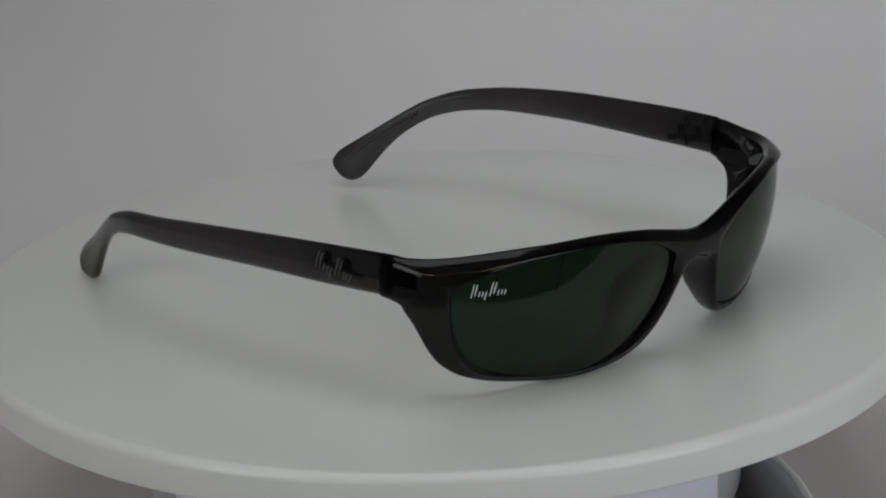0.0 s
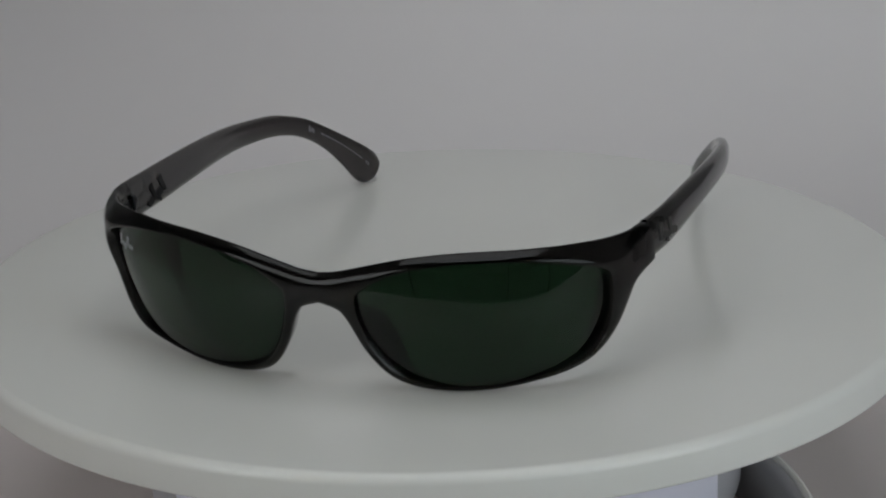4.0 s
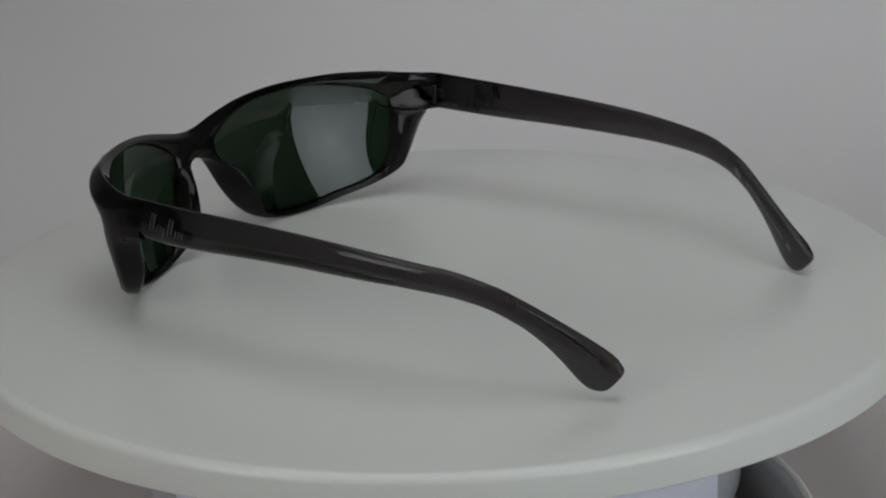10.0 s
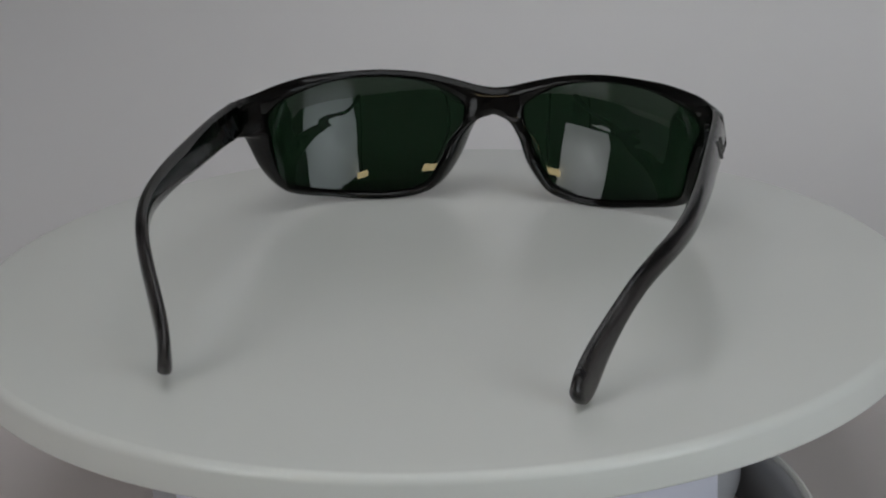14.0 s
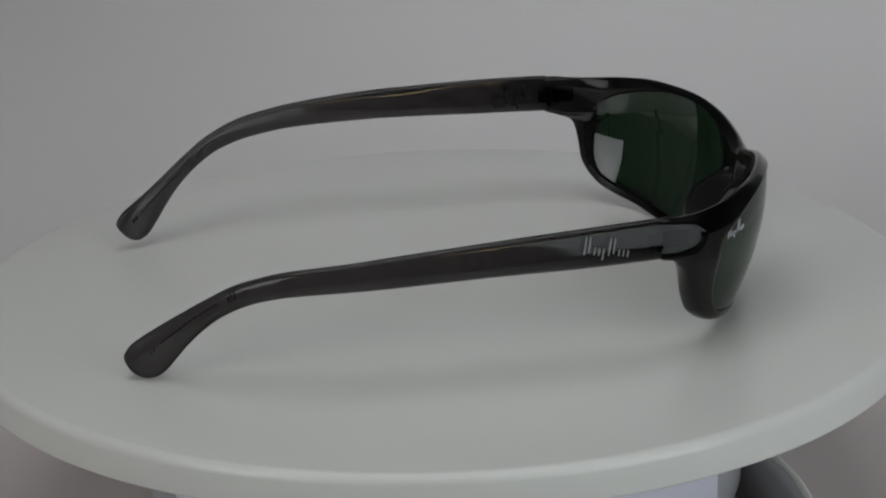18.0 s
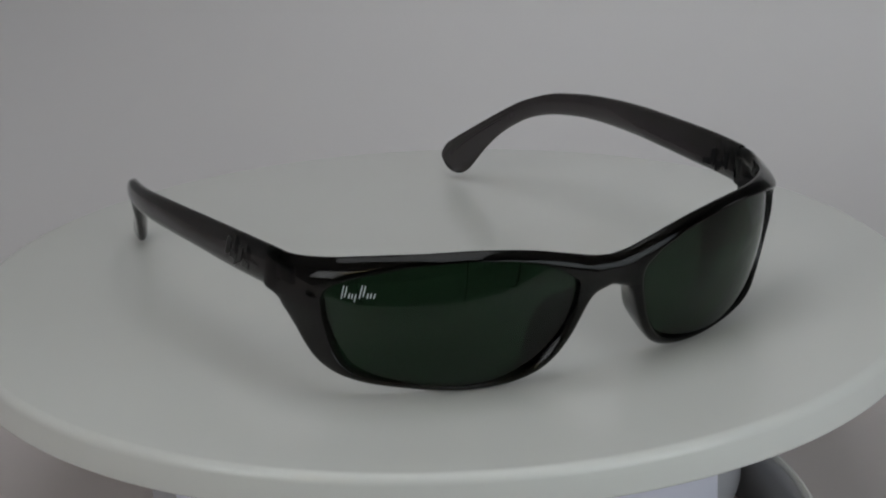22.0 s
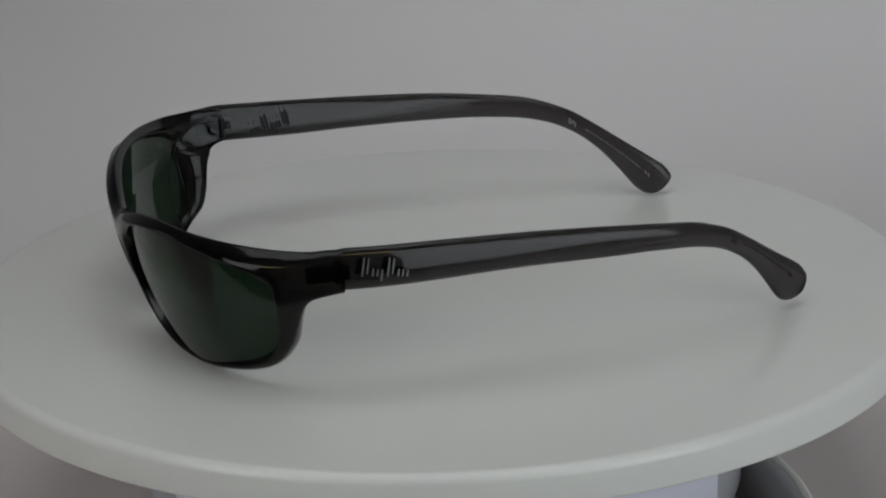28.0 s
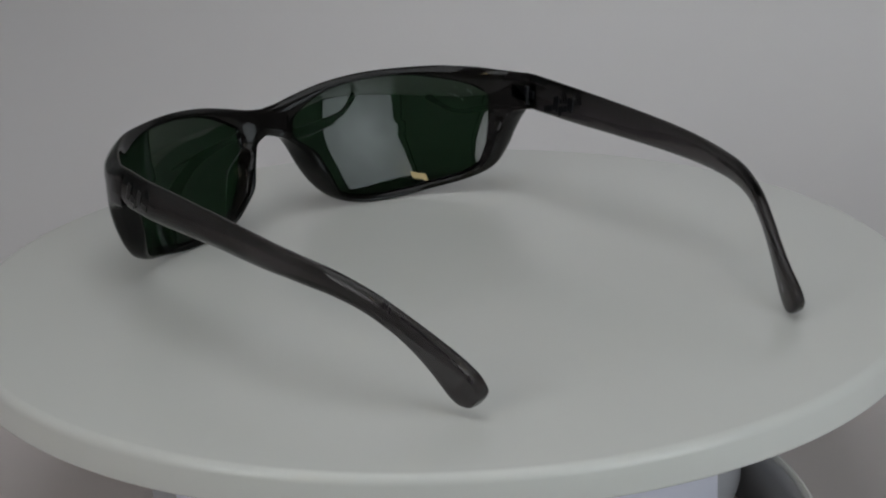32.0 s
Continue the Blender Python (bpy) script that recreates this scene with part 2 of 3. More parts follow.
lip = part("foot_lip", foot_piece([(0.1121 + 0.0011 * math.cos(0.785 * k), TABLE + 0.0170 + 0.0009 * math.sin(0.785 * k)) for k in range(9)]), white_plastic, turntable, "pale rounded lip")
lip.location = tray.location
well = part("foot_floor", foot_piece([(0.062, TABLE + 0.0015), (0.1066, TABLE + 0.0015), (0.1066, TABLE + 0.0030), (0.062, TABLE + 0.0030), (0.062, TABLE + 0.0015)]), table_wood, turntable, "dull brownish inner floor")
well.location = tray.location


# ---- the sunglasses ----
# Own space: x across (the wearer's left is +), y from the lenses back to the ear tips, z up.
MM = 0.001
GROUND = 1.3
WRAP = 100.0
CORNER = [(58.0, -59.54), (61.0, -56.5), (63.5, -53.0), (65.3, -49.0), (66.3, -45.0), (66.8, -41.0), (67.0, -38.0), (67.0, -30.0)]
FRONT_Y, TILT, BELLY = -78.0, 0.25, 100.0


def plan(u):
    """Plan curve of the front's outer face: x and y at arc length u."""
    end = WRAP * math.asin(0.58)
    if u <= end:
        a = u / WRAP
        return WRAP * math.sin(a), FRONT_Y + WRAP * (1 - math.cos(a))
    s = end
    for (x0, y0), (x1, y1) in zip(CORNER, CORNER[1:]):
        d = math.hypot(x1 - x0, y1 - y0)
        if u <= s + d or (x1, y1) == CORNER[-1]:
            f = (u - s) / d
            return x0 + f * (x1 - x0), y0 + f * (y1 - y0) + FRONT_Y + 78.0
        s += d


def smooth_plan(u):
    pts = [plan(u + k) for k in (-2.4, -1.2, 0, 1.2, 2.4)] if u > 52 else [plan(u)]
    return sum(p[0] for p in pts) / len(pts), sum(p[1] for p in pts) / len(pts)


def lean(v):
    """How far the outer side draws in towards its upper edge."""
    return 1.0 * ease(26, 36, v)


def face(u, v):
    """Point of the front's outer face; u along the wrap, v its height."""
    x, y = smooth_plan(abs(u))
    # the side draws in towards its lower rim, and a little towards its upper edge
    x -= 2.2 * ease(54, 72, abs(u)) * (1 - ease(8, 25, v)) + lean(v) * ease(66, 82, abs(u))
    hold = 1 - ease(58, 88, abs(u))
    y += hold * (TILT * (36 - v) + (v - 19) ** 2 / (2 * BELLY) - 1.4)
    return Vector((x if u >= 0 else -x, y, v - GROUND))


def inward(u, v):
    du = face(u + 0.3, v) - face(u - 0.3, v)
    dv = face(u, v + 0.3) - face(u, v - 0.3)
    return dv.cross(du).normalized()


# Each row: outer edge (u, v), lens opening (u, v), depth of the frame there.
SECTIONS = [
    ((0, 23.1), (9.0, 22.5), 5.2), ((0, 25.5), (8.9, 24.0), 5.0), ((0, 28.0), (9.1, 25.4), 4.8), ((0, 30.4), (9.9, 26.4), 4.6),
    ((4, 30.8), (11.0, 27.2), 4.5), ((8, 31.8), (12.5, 28.2), 4.5), ((12, 32.8), (15.0, 29.6), 4.5), ((18, 34.2), (18.5, 31.2), 4.5),
    ((24.2, 35.2), (24.2, 32.7), 4.5), ((31.5, 35.9), (31.5, 33.6), 4.5), ((37.9, 36.1), (37.9, 33.8), 4.5), ((44.5, 36.1), (44.5, 33.6), 4.6),
    ((52.4, 36.1), (52.4, 32.4), 5.2), ((60, 35.7), (58.8, 31.0), 5.4), ((67, 35.4), (62.6, 29.9), 5.3), ((74, 35.2), (64.8, 28.9), 4.8),
    ((80, 35.2), (66.0, 28.1), 4.0), ((86, 35.2), (66.6, 27.4), 3.3), ((86, 34.0), (66.9, 26.9), 3.5), ((86, 30.6), (67.1, 26.4), 4.3),
    ((86, 27.0), (67.2, 25.9), 5.0), ((86, 25.6), (67.2, 25.4), 5.2),
    ((82.8, 25.2), (67.1, 24.6), 6.4), ((79.6, 24.1), (67.2, 23.3), 7.4), ((77.4, 21.6), (67.3, 21.0), 7.4), ((75.8, 18.2), (67.2, 18.3), 7.4),
    ((73.8, 14.4), (66.5, 15.2), 7.0), ((70.2, 10.5), (64.4, 11.8), 6.3), ((64, 7.4), (60.2, 8.9), 5.4), ((55, 4.9), (53.6, 6.7), 4.6),
    ((46.4, 3.3), (45.6, 5.2), 3.8), ((38.8, 2.0), (38.2, 4.0), 3.4), ((32, 1.4), (31.5, 3.5), 3.3), ((25.3, 1.6), (25.3, 3.7), 3.6),
    ((19.7, 2.5), (20.3, 4.8), 4.4), ((15, 4.6), (16.5, 6.7), 6.4), ((11.5, 8.2), (13.6, 9.8), 8.8), ((8.7, 13.0), (11.3, 13.8), 10.8),
    ((6.7, 17.8), (9.9, 17.8), 10.4), ((5.1, 20.8), (9.3, 20.0), 8.0), ((3.6, 22.2), (9.1, 21.2), 6.4)]
SEAM = 3
CORNERS = {0, 3, 17, 21}


def dense(values, steps=4):
    """Closed smooth run through the rows, with kept corners."""
    n, out = len(values), []
    for i in range(n):
        p0, p1, p2, p3 = values[i - 1], values[i], values[(i + 1) % n], values[(i + 2) % n]
        m1 = (p2 - p1) if i in CORNERS else (p2 - p0) * 0.5
        m2 = (p2 - p1) if (i + 1) % n in CORNERS else (p3 - p1) * 0.5
        for k in range(steps):
            t = k / steps
            out.append((2 * t ** 3 - 3 * t * t + 1) * p1 + (t ** 3 - 2 * t * t + t) * m1 + (3 * t * t - 2 * t ** 3) * p2 + (t ** 3 - t * t) * m2)
    return out


STEPS = 6
RIM = dense([np.array([*o, *i, t], float) for o, i, t in SECTIONS], STEPS)


def cut(y):
    """The wearer's left corner is a little flatter than the right one."""
    return 2.1 * ease(-66, -52, y) * (1 - ease(-50, -22, y))


def settle(p, sign):
    """To the mirrored side, with the slight twist that the front has against the ear pieces."""
    w = min(1.0, max(0.0, (-40 - p.y) / 12))
    x, y, v = p.x, p.y, p.z + GROUND
    if sign > 0:
        k = cut(y) * ease(40, 60, x)
        x, y = x - 0.78 * k, y + 0.63 * k
    else:
        x += (-1.1 * ease(3, 10, v) * (1 - ease(17, 27, v)) + 0.3 * ease(-62, -45, y) * ease(14, 26, v)) * ease(50, 62, x)
    return Vector((sign * x * MM, (y + w * (-0.015 * sign * p.x - 0.2)) * MM, p.z * MM))


def depth_way(u, v):
    """Which way the frame's thickness runs: square to the face above, level below."""
    n = inward(u, v)
    k = min(1.0, max(0.0, (v - 16) / 12))
    n.z = n.z * k - 0.06 * (1 - k)
    return n.normalized()


def bulge(u, v):
    """How far the lens, rounder than the frame's wrap, lies behind it."""
    d = abs(u - 36)
    d = d if d < 22 else 22 + 0.45 * (d - 22)
    return 0.0041 * (d * d + (v - 19) ** 2) - 2.0


def outline(sign):
    """The rows of the rim on one side; the wearer's right lower corner reaches further back."""
    rows = []
    for ou, ov, iu, iv, depth in RIM:
        if ov < 25.5:
            ou += (2.7 if sign < 0 else -0.9) * ease(58, 71, ou) * ease(25.5, 23.5, ov)
        if sign > 0:
            iu += 1.5 * ease(50, 66, iu)
        rows.append((ou, ov, iu, iv, depth))
    return rows


def free_edges(rows):
    """The brow edge and the lower edge, which are rounded over; the end that meets the ear piece stays square."""
    runs = [np.array(r[:2]) for r in rows[SEAM * STEPS:17 * STEPS + 1]], [np.array(r[:2]) for r in rows[21 * STEPS:] + rows[:1]]
    return [(np.array(run[:-1]), np.array([b - a for a, b in zip(run, run[1:])])) for run in runs]


def edge_distance(edge, u, v):
    start, step = edge
    p = np.array((u, v))
    f = np.clip(((p - start) * step).sum(1) / (step ** 2).sum(1), 0, 1)
    return float(np.sqrt(((p - start - f[:, None] * step) ** 2).sum(1)).min())


def front_frame():
    bm = bmesh.new()
    seam_rows = SEAM * STEPS
    for sign in (1, -1):
        rings = []
        rows = outline(sign)
        brow_edge, low_edge = free_edges(rows)
        for i, (ou, ov, iu, iv, depth) in enumerate(rows):
            length = math.hypot(ou - iu, ov - iv)
            end = ease(74, 84, ou)
            wide = (min(0.5 * length, 1.4) + 1.5 * ease(54, 68, ou) + 0.9 * (1 - ease(1, 12, ou))) * (1 - end) + 1.3 * end
            deep = min(1.9, 0.45 * depth) * (1 - end) + 1.35 * end
            lip = min((0.46 - 0.16 * ease(29, 31.5, ov)) * length, 1.3) / length
            seat = 2.95 + bulge(iu, iv)

            def over(s):
                """How far the face falls away towards the free edges: a sloping brow that widens to a shoulder, a round lower rim."""
                u, v = iu + s * (ou - iu), iv + s * (ov - iv)
                shoulder = ease(48, 64, u) * (1 - ease(70, 84, u))
                late = ease(72, 84, u)
                bw, bd = 2.3 + 2.0 * shoulder - 0.7 * late, 2.3 + 1.2 * shoulder - 0.8 * late
                k = max(0.0, 1 - edge_distance(brow_edge, u, v) / bw)
                q = max(0.0, 1 - edge_distance(low_edge, u, v) / wide)
                return bd * k ** (1.6 + 0.5 * late) + deep * (1 - math.sqrt(max(0.0, 1 - q * q)))

            rim = over(1)
            back = min(1.0, 0.42 * depth / rim, (depth - rim - 0.4) / rim)
            flat = i <= seam_rows
            crown = 0.3 * ease(5, 12, length) * (0.0 if ou < 10 else 1.0)
            back_in = [(0.46 * (1 - math.cos(q)), seat + (depth + crown - seat) * math.sin(q)) for q in (1.57, 1.2, 0.85, 0.5, 0.2, 0.0)]
            prof = [(q * lip, 1.25 * (1 - q) ** 2 - 0.05) for q in (0, 0.25, 0.5, 0.75, 1)] + [(s, over(s) - 0.05) for s in [lip + (1 - lip) * g for g in (0.14, 0.28, 0.42, 0.56, 0.68, 0.78, 0.87, 0.94)]] + [(1, rim), (1, depth - back * rim)] + [(s, depth - back * over(s) + crown * min(1, (1 - s) / 0.4)) for s in (0.96, 0.9, 0.83, 0.75, 0.66, 0.56)] + back_in
            nose = ease(2.5, 8, iv) * (1 - ease(18, 22.5, iv)) * (1 - ease(14, 20, ou))
            pad = 0.42 * ease(3, 7, iv) * (1 - ease(17, 21.5, iv)) * (1 - ease(18, 26, ou))
            ring = []
            for s, d in prof:
                if d > 2 and s < 0.46:
                    s -= pad * (d - 2) * (1 - s / 0.46) / length
                u, v = iu + s * (ou - iu), iv + s * (ov - iv)
                way = inward(u, v) if d < 0 else depth_way(u, v)
                p = face(u, v) + way * d
                if d > 2:
                    p.x += (0.34 if sign < 0 else 0.30) * nose * (d - 2)
                    p.z += 0.30 * (1 - ease(8, 16, iv)) * (1 - ease(20, 27, ou)) * (d - 2)
                if flat and s == 1:
                    p.x = 0.0
                ring.append(bm.verts.new(settle(p, sign)))
            rings.append(ring)
        n, m = len(rings), len(rings[0])
        for i in range(n):
            a, b = rings[i], rings[(i + 1) % n]
            for j in range(m):
                if i < seam_rows and j == 13:
                    continue
                q = (a[j], a[(j + 1) % m], b[(j + 1) % m], b[j])
                bm.faces.new(q if sign > 0 else q[::-1])
    bmesh.ops.remove_doubles(bm, verts=bm.verts, dist=0.00002)
    for k in range(10):
        bmesh.ops.smooth_vert(bm, verts=[v for v in bm.verts if v.co.y < -0.0412 and (k < 6 or (abs(v.co.x) < 0.011 and v.co.y > -0.0725 and v.co.z > 0.019))], factor=0.5, use_axis_x=True, use_axis_y=True, use_axis_z=True)
    return bm


GLASS = {}


def glass_terms(spots):
    a, b = (np.array(spots) - (37.0, 19.5)).T / 30.0
    return np.stack([a ** i * b ** j for i in range(6) for j in range(4) if i + j < 6], axis=1)


def lens(sign):
    """A curved glass lens that fills its opening, edges let into the frame."""
    bm = bmesh.new()
    cu, cv = 37.0, 19.5
    levels = [0.0, 0.2, 0.4, 0.58, 0.74, 0.87, 0.95, 1.0]
    sheets = []
    for slot, depth in ((1, 1.25), (0, 2.8)):
        spots = [(cu, cv)]
        for f in levels[1:]:
            for ou, ov, iu, iv, _ in outline(sign):
                g = math.hypot(iu - cu, iv - cv)
                k = f * (g + 1.0) / g
                spots.append((cu + (iu - cu) * k, cv + (iv - cv) * k))
        n = (len(spots) - 1) // (len(levels) - 1)
        raw = np.array([settle(face(u, v) + inward(u, v) * (depth + bulge(u, v)), sign) for u, v in spots])
        # ground glass: one even low-order surface through the places that the rim gives
        terms = glass_terms(spots)
        GLASS[sign, slot] = np.linalg.lstsq(terms, raw, rcond=None)[0]
        even = terms @ GLASS[sign, slot]
        verts = [bm.verts.new(p) for p in even]
        mid, rows = verts[0], [verts[1 + k * n:1 + (k + 1) * n] for k in range(len(levels) - 1)]
        for i in range(n):
            bm.faces.new((mid, rows[0][i], rows[0][(i + 1) % n])).material_index = slot
            for a, b in zip(rows, rows[1:]):
                bm.faces.new((a[i], b[i], b[(i + 1) % n], a[(i + 1) % n])).material_index = slot
        sheets.append(rows[-1])
    a, b = sheets
    for i in range(len(a)):
        bm.faces.new((a[i], a[(i + 1) % len(a)], b[(i + 1) % len(a)], b[i]))
    return bm


# Ear pieces: upper and lower edge (y, v) station by station.
STATIONS = [((-38.1, 35.2), (-38.1, 25.5)), ((-29.5, 34.8), (-29.5, 25.2)), ((-17, 34.2), (-17, 24.9)), ((-4.5, 33.5), (-4.5, 24.9)), ((8, 32.7), (8, 24.7)),
            ((21, 31.7), (21, 24.3)), ((34, 30.3), (34, 23.8)), ((45.5, 28.9), (44.0, 23.1)), ((52.5, 27.0), (50.0, 22.1)), ((58, 24.8), (54.8, 20.6)),
            ((63.7, 21.3), (60, 17.8)), ((69.5, 17.4), (64.6, 14.0)), ((75.4, 13.4), (68.4, 9.8)), ((79.3, 10.7), (71.2, 6.2)), ((80.9, 9.4), (73.2, 3.7)),
            ((82.0, 8.0), (75.2, 2.1)), ((82.7, 6.6), (77.2, 1.55)), ((82.3, 5.1), (79.0, 1.9)), ((81.3, 3.8), (80.4, 2.9))]
SIDE = [(-46, 66.6), (-38, 67.0), (-20, 67.5), (0, 67.9), (15, 67.7), (32, 66.7), (47, 63.7), (60, 58.6), (70, 53.6), (77, 50.6), (83, 49.2)]


def outer_x(y):
    for (a, xa), (b, xb) in zip(SIDE, SIDE[1:]):
        if y <= b:
            f = (y - a) / (b - a)
            return xa + (xb - xa) * f
    return SIDE[-1][1]


def side_x(y):
    return sum(outer_x(y + k) for k in (-6, -3, 0, 3, 6)) / 5


def skin_x(y, v):
    return side_x(y) - lean(v) * (1 - ease(-5, 30, y))


LIFT = [(-38, 0.2), (-17, 1.0), (8, 1.8), (34, 2.1), (46, 1.7), (59, 1.0), (70, 1.3), (83, 2.0)]


def lift(y, sign):
    """The wearer's left ear piece stands a little higher."""
    if sign < 0:
        return 0.0
    for (a, za), (b, zb) in zip(LIFT, LIFT[1:]):
        if y <= b:
            return za + (zb - za) * (y - a) / (b - a)
    return LIFT[-1][1]


def tip_in(y, sign):
    """How far the ear tips bend inwards, each in its own way."""
    return 1.3 * ease(30, 84, y) if sign > 0 else max(0, y - 45) * 0.035


def temple(sign):
    bm = bmesh.new()
    rows = np.array([[*a, *b] for a, b in STATIONS], float)
    fine = []
    for i in range(len(rows) - 1):
        p0, p1, p2, p3 = rows[max(i - 1, 0)], rows[i], rows[i + 1], rows[min(i + 2, len(rows) - 1)]
        for k in range(5):
            t = k / 5
            fine.append(0.5 * (2 * p1 + (p2 - p0) * t + (2 * p0 - 5 * p1 + 4 * p2 - p3) * t * t + (3 * p1 - p0 - 3 * p2 + p3) * t ** 3))
    fine.append(rows[-1])
    rings = []
    n = 28
    for i, (uy, uz, ly, lz) in enumerate(fine):
        f = i / (len(fine) - 1)
        thick = (4.0 - 0.5 * min(1, f * 2)) * (1.0 if f < 0.86 else max(0.12, math.sqrt(1.0 - ((f - 0.86) / 0.14) ** 2)))
        my, mz = (uy + ly) / 2, (uz + lz) / 2
        ring = []
        for k in range(n):
            a = 2 * math.pi * k / n
            ca, sa = math.cos(a), math.sin(a)
            w = math.copysign(abs(ca) ** 0.92, ca) / 2
            h = math.copysign(abs(sa) ** 0.72, sa) / 2
            y, z = my + h * (uy - ly), mz + h * (uz - lz)
            root = 1 - ease(-5, 30, y)
            th = thick + root * (1.9 * (1 - ease(25, 33, z)) - 0.7 * ease(27, 35, z))
            x = skin_x(y, z) - tip_in(y, sign) - th / 2 + w * th
            if sign > 0:
                x, y = x - 0.78 * cut(y), y + 0.63 * cut(y) - 1.8 * ease(50, 83, y)
            else:
                x += 0.3 * (1 - ease(20, 60, y))
            ring.append(bm.verts.new((sign * x * MM, y * MM, (z - GROUND + lift(y, sign)) * MM)))
        rings.append(ring)
    for a, b in zip(rings, rings[1:]):
        for k in range(n):
            bm.faces.new((a[k], a[(k + 1) % n], b[(k + 1) % n], b[k]))
    bm.faces.new(rings[0]), bm.faces.new(rings[-1])
    return bm


sunglasses = new("sunglasses")
tagged(sunglasses, "wraparound sunglasses, smoky grey plastic frame, dark green lenses, on white disc", "sunglasses")
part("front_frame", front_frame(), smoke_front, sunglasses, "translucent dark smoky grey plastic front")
for sign in (1, -1):
    part("lens", lens(sign), lens_glass, sunglasses, "dark green tinted glass lens").data.materials.append(lens_coated)
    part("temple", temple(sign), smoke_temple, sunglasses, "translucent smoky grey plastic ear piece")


# Flat marks: plain slanting bars in their own plane (a along, b up), laid on a surface by a mapping.
def bar(a, b, tall, slope=0.2, n=4):
    return [(a + slope * tall * k / n, b + tall * k / n) for k in range(n + 1)]


BARS = [bar(0.6, 0.5, 4.1), bar(1.7, 1.0, 3.4), bar(2.9, 0.6, 1.7), bar(3.9, 0.5, 1.6), bar(4.7, -0.6, 2.6),
        bar(6.2, 0.5, 4.1), bar(7.3, 1.0, 3.4), bar(8.5, 0.5, 1.6), bar(9.5, 0.5, 1.5), bar(10.5, 0.4, 1.5)]


def marks(strokes, place, width=0.62, thick=0.12):
    """Thin raised ribbons along the strokes; place(a, b, h) gives the point h above the surface."""
    bm = bmesh.new()
    for line in strokes:
        pts = [Vector(p) for p in line]
        cols = []
        for k, p in enumerate(pts):
            d = (pts[min(k + 1, len(pts) - 1)] - pts[max(k - 1, 0)]).normalized()
            w = Vector((-d.y, d.x)) * width * (0.7 if k in (0, len(pts) - 1) else 1.0) / 2
            cols.append([bm.verts.new(place(*q, h) * MM) for q, h in ((p - w, 0), (p - w * 0.8, thick), (p + w * 0.8, thick), (p + w, 0))])
        for a, b in zip(cols, cols[1:]):
            for j in range(4):
                bm.faces.new((a[j], a[(j + 1) % 4], b[(j + 1) % 4], b[j]))
        bm.faces.new(cols[0]), bm.faces.new(cols[-1])
    return bm


temples = [o for o in sunglasses.children if o.name.startswith("temple")]
lenses = [o for o in sunglasses.children if o.name.startswith("lens")]


def on_temple(sign, y0, z0):
    def place(a, b, h):
        y = y0 + a if sign > 0 else y0 - a
        v = z0 + b - 0.12 * a
        return Vector((sign * (skin_x(y, v) + h - 0.20 + (-0.78 * cut(y) if sign > 0 else 0.3)), y, v - GROUND + lift(y, sign)))
    return place


def on_lens(a, b, h):
    u, v = -63.1 + a * 0.76, 25.6 + b * 0.76 + a * 0.06
    p = Vector((glass_terms([(-u, v)]) @ GLASS[-1, 1])[0]) / MM
    n = inward(-u, v)
    return p - Vector((-n.x, n.y, n.z)) * (h * 0.5 - 0.01)


part("emblem", marks(BARS, on_temple(1, -34.0, 28.6), 0.42, 0.5), silver, temples[0], "small inlaid silver emblem")
part("emblem", marks(BARS, on_temple(-1, -19.2, 28.6), 0.42, 0.5), silver, temples[1], "small inlaid silver emblem")


def inside_temple(sign, y0, z0):
    def place(a, b, h):
        y = y0 + a if sign > 0 else y0 - a
        v = z0 + b - 0.12 * a
        th = 3.9 + 1.9 * (1 - ease(25, 33, v)) - 0.7 * ease(27, 35, v)
        return Vector((sign * (skin_x(y, v) - th - h + 0.12 + (-0.78 * cut(y) if sign > 0 else 0.3)), y, v - GROUND + lift(y, sign)))
    return place


part("emblem_back", marks(BARS, inside_temple(1, -34.0, 27.8), 1.1, 0.36), emblem_dark, temples[0], "dark back of the inlaid emblem")
part("emblem_back", marks(BARS, inside_temple(-1, -19.2, 27.8), 1.1, 0.36), emblem_dark, temples[1], "dark back of the inlaid emblem")
part("emblem", marks(BARS, on_lens, 0.44), white_print, lenses[1], "small white printed emblem")


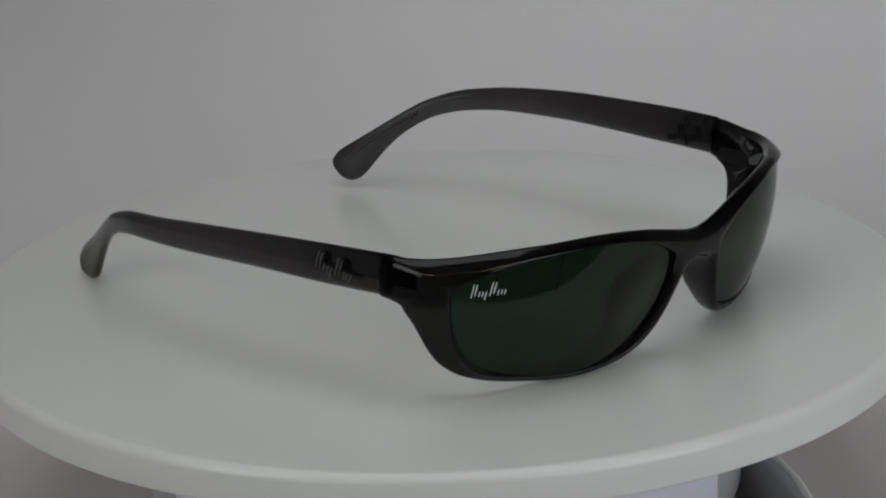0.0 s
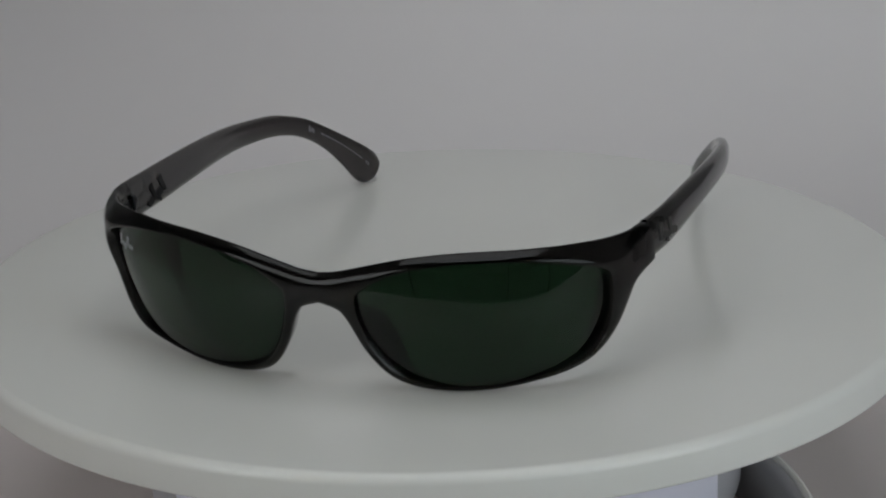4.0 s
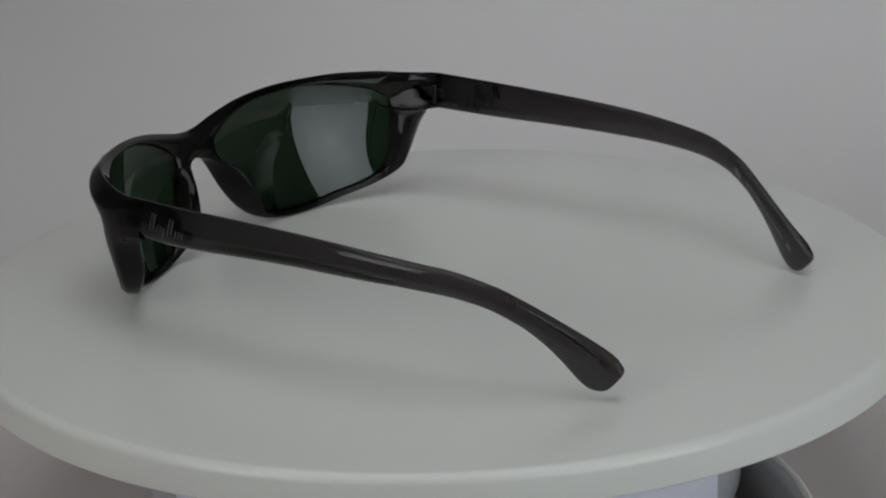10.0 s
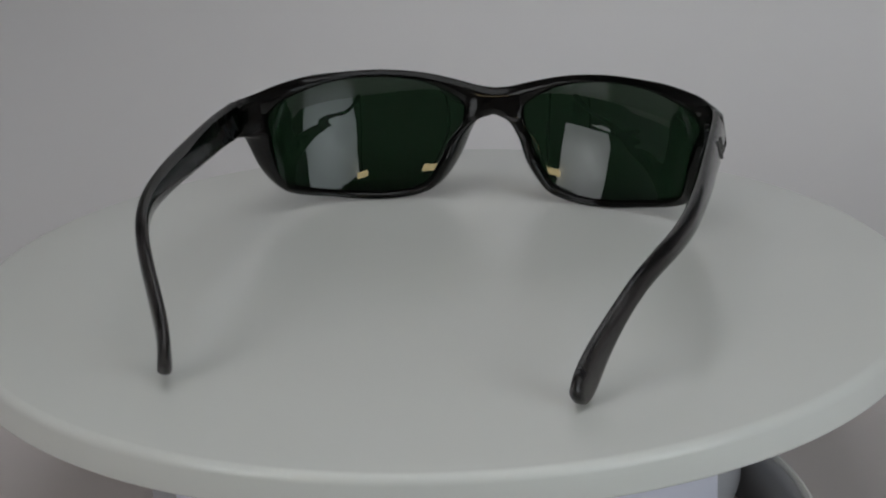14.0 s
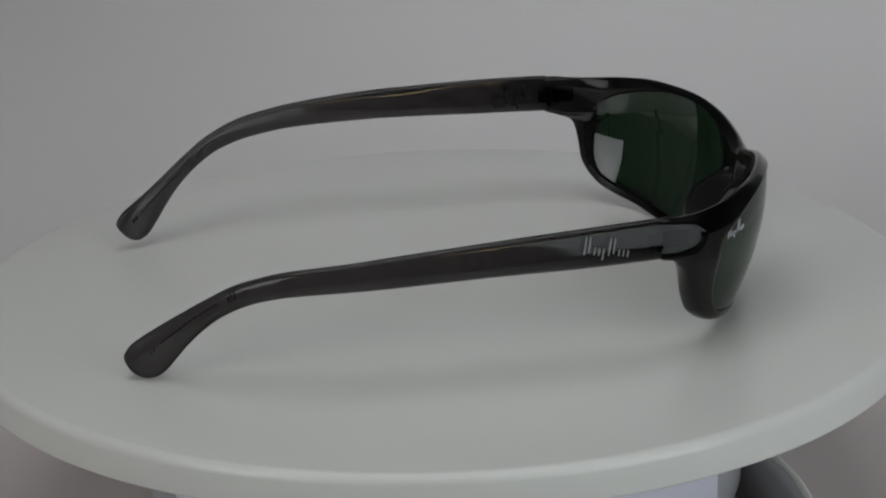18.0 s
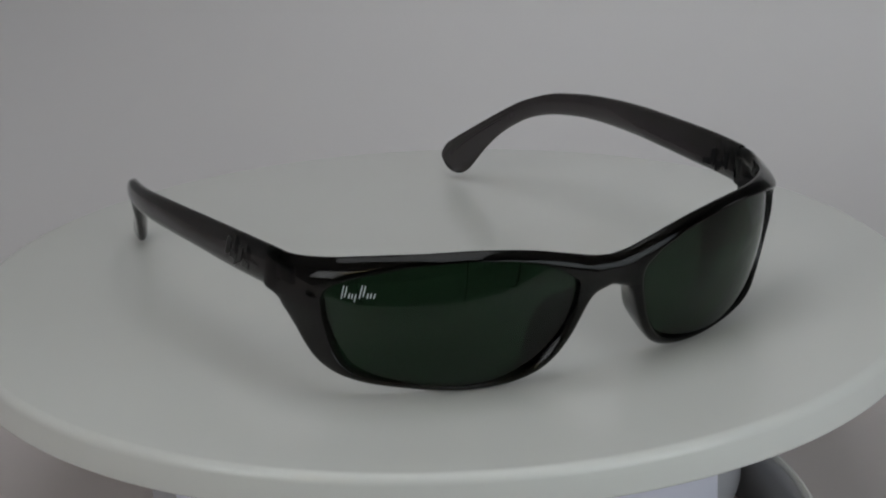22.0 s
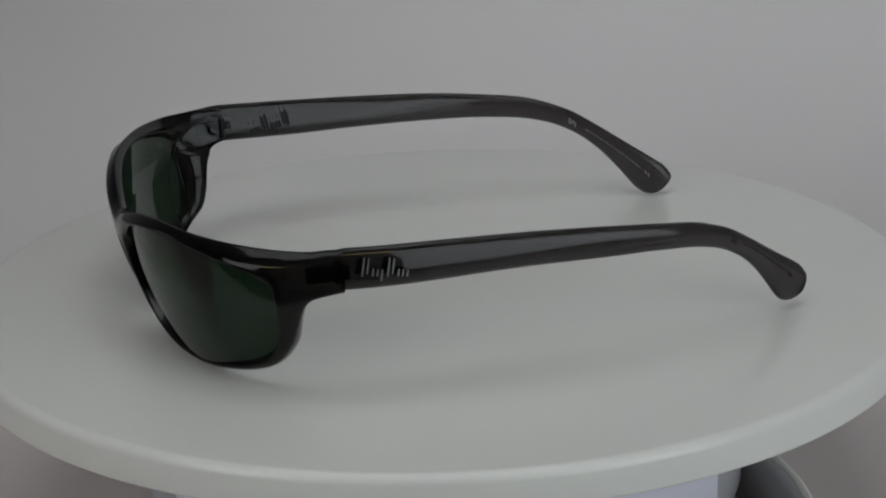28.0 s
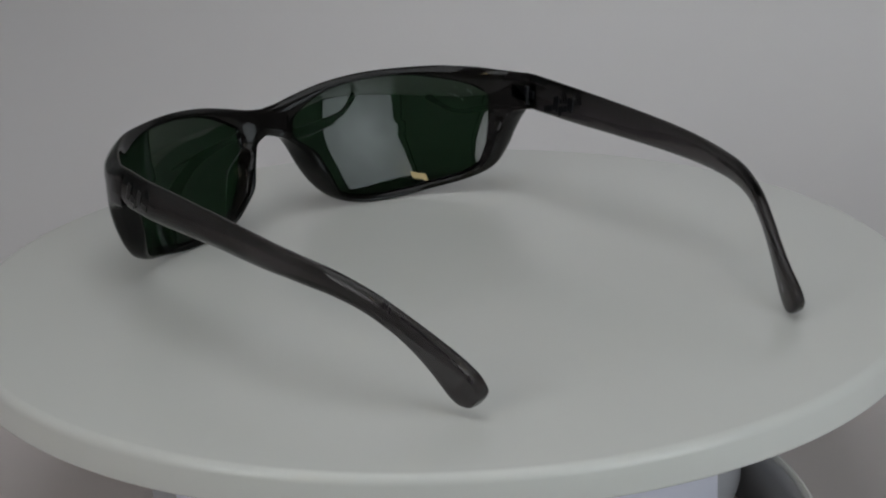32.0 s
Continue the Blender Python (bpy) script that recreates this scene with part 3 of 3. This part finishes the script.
# Rows of tiny print inside the ear tips, too small to read.
def print_rows(sign):
    random.seed(7 + sign)
    mid = [((a[0] + b[0]) / 2, (a[1] + b[1]) / 2) for a, b in STATIONS]

    def place(a, b, h):
        y = 55 + 0.95 * a
        for (y0, z0), (y1, z1) in zip(mid, mid[1:]):
            if y <= y1:
                z = z0 + (z1 - z0) * (y - y0) / (y1 - y0)
                break
        x = side_x(y) - tip_in(y, sign) - 3.5 - h + 0.03
        return Vector((sign * x, y, z + b - GROUND + lift(y, sign)))

    lines, a = [[(2.0, -0.9), (2.1, 0.9)], [(2.6, -0.5), (3.0, 0.7)], [(3.4, -0.9), (3.5, 0.4)]], 6.0
    while a < 20:
        w = random.uniform(0.5, 1.3)
        lines.append([(a, -0.1), (a + w, -0.2)])
        a += w + random.uniform(0.25, 0.5)
    lines += [[(21.5, -0.7), (21.6, 0.5)], [(22.3, -0.6), (22.4, 0.5)]]
    return marks(lines, place, 0.62, 0.05)


for sign, t in ((1, temples[0]), (-1, temples[1])):
    part("small_print", print_rows(sign), grey_print, t, "row of tiny pale grey print bars")


def hinge(sign):
    """A small metal hinge let into the inner face where ear piece and front meet."""
    z = 29.6 - GROUND + lift(-38, sign)
    x = sign * 62.9
    top = part("hinge", box((x - 0.5) * MM, (x + 0.5) * MM, -45.0 * MM, -38.3 * MM, (z - 1.8) * MM, (z + 1.8) * MM, 0.0002), hinge_metal, sunglasses, "dark metal hinge")
    part("hinge_leaf", box((x - 0.3) * MM, (x + 0.6) * MM, -37.6 * MM, -35.4 * MM, (z - 1.5) * MM, (z + 1.5) * MM, 0.0002), hinge_metal, top)
    bm = lathe([(0, (z - 2.6) * MM), (0.6 * MM, (z - 2.6) * MM), (0.7 * MM, (z - 2.3) * MM), (0.7 * MM, (z + 2.3) * MM), (0.6 * MM, (z + 2.6) * MM), (0, (z + 2.6) * MM)], 16)
    bm.transform(Matrix.Translation(((x - sign * 0.5) * MM, -38.0 * MM, 0)))
    part("hinge_pin", bm, hinge_metal, top)


hinge(1), hinge(-1)


# ---- what moves ----
def motions():
    rest = Matrix.Translation((0.00211, -0.00182, 0)) @ pose(0, 0, 0, 0, 0, 49.12)
    times = [0.5 * k for k in range(65)]
    walk(sunglasses, [(t, pose(0, 0, 0, 0, 0, -360 * t / PERIOD) @ rest) for t in times])
    walk(disc, [(t, pose(0, 0, -TABLE, 0, 0, -360 * t / PERIOD)) for t in times])


motions()
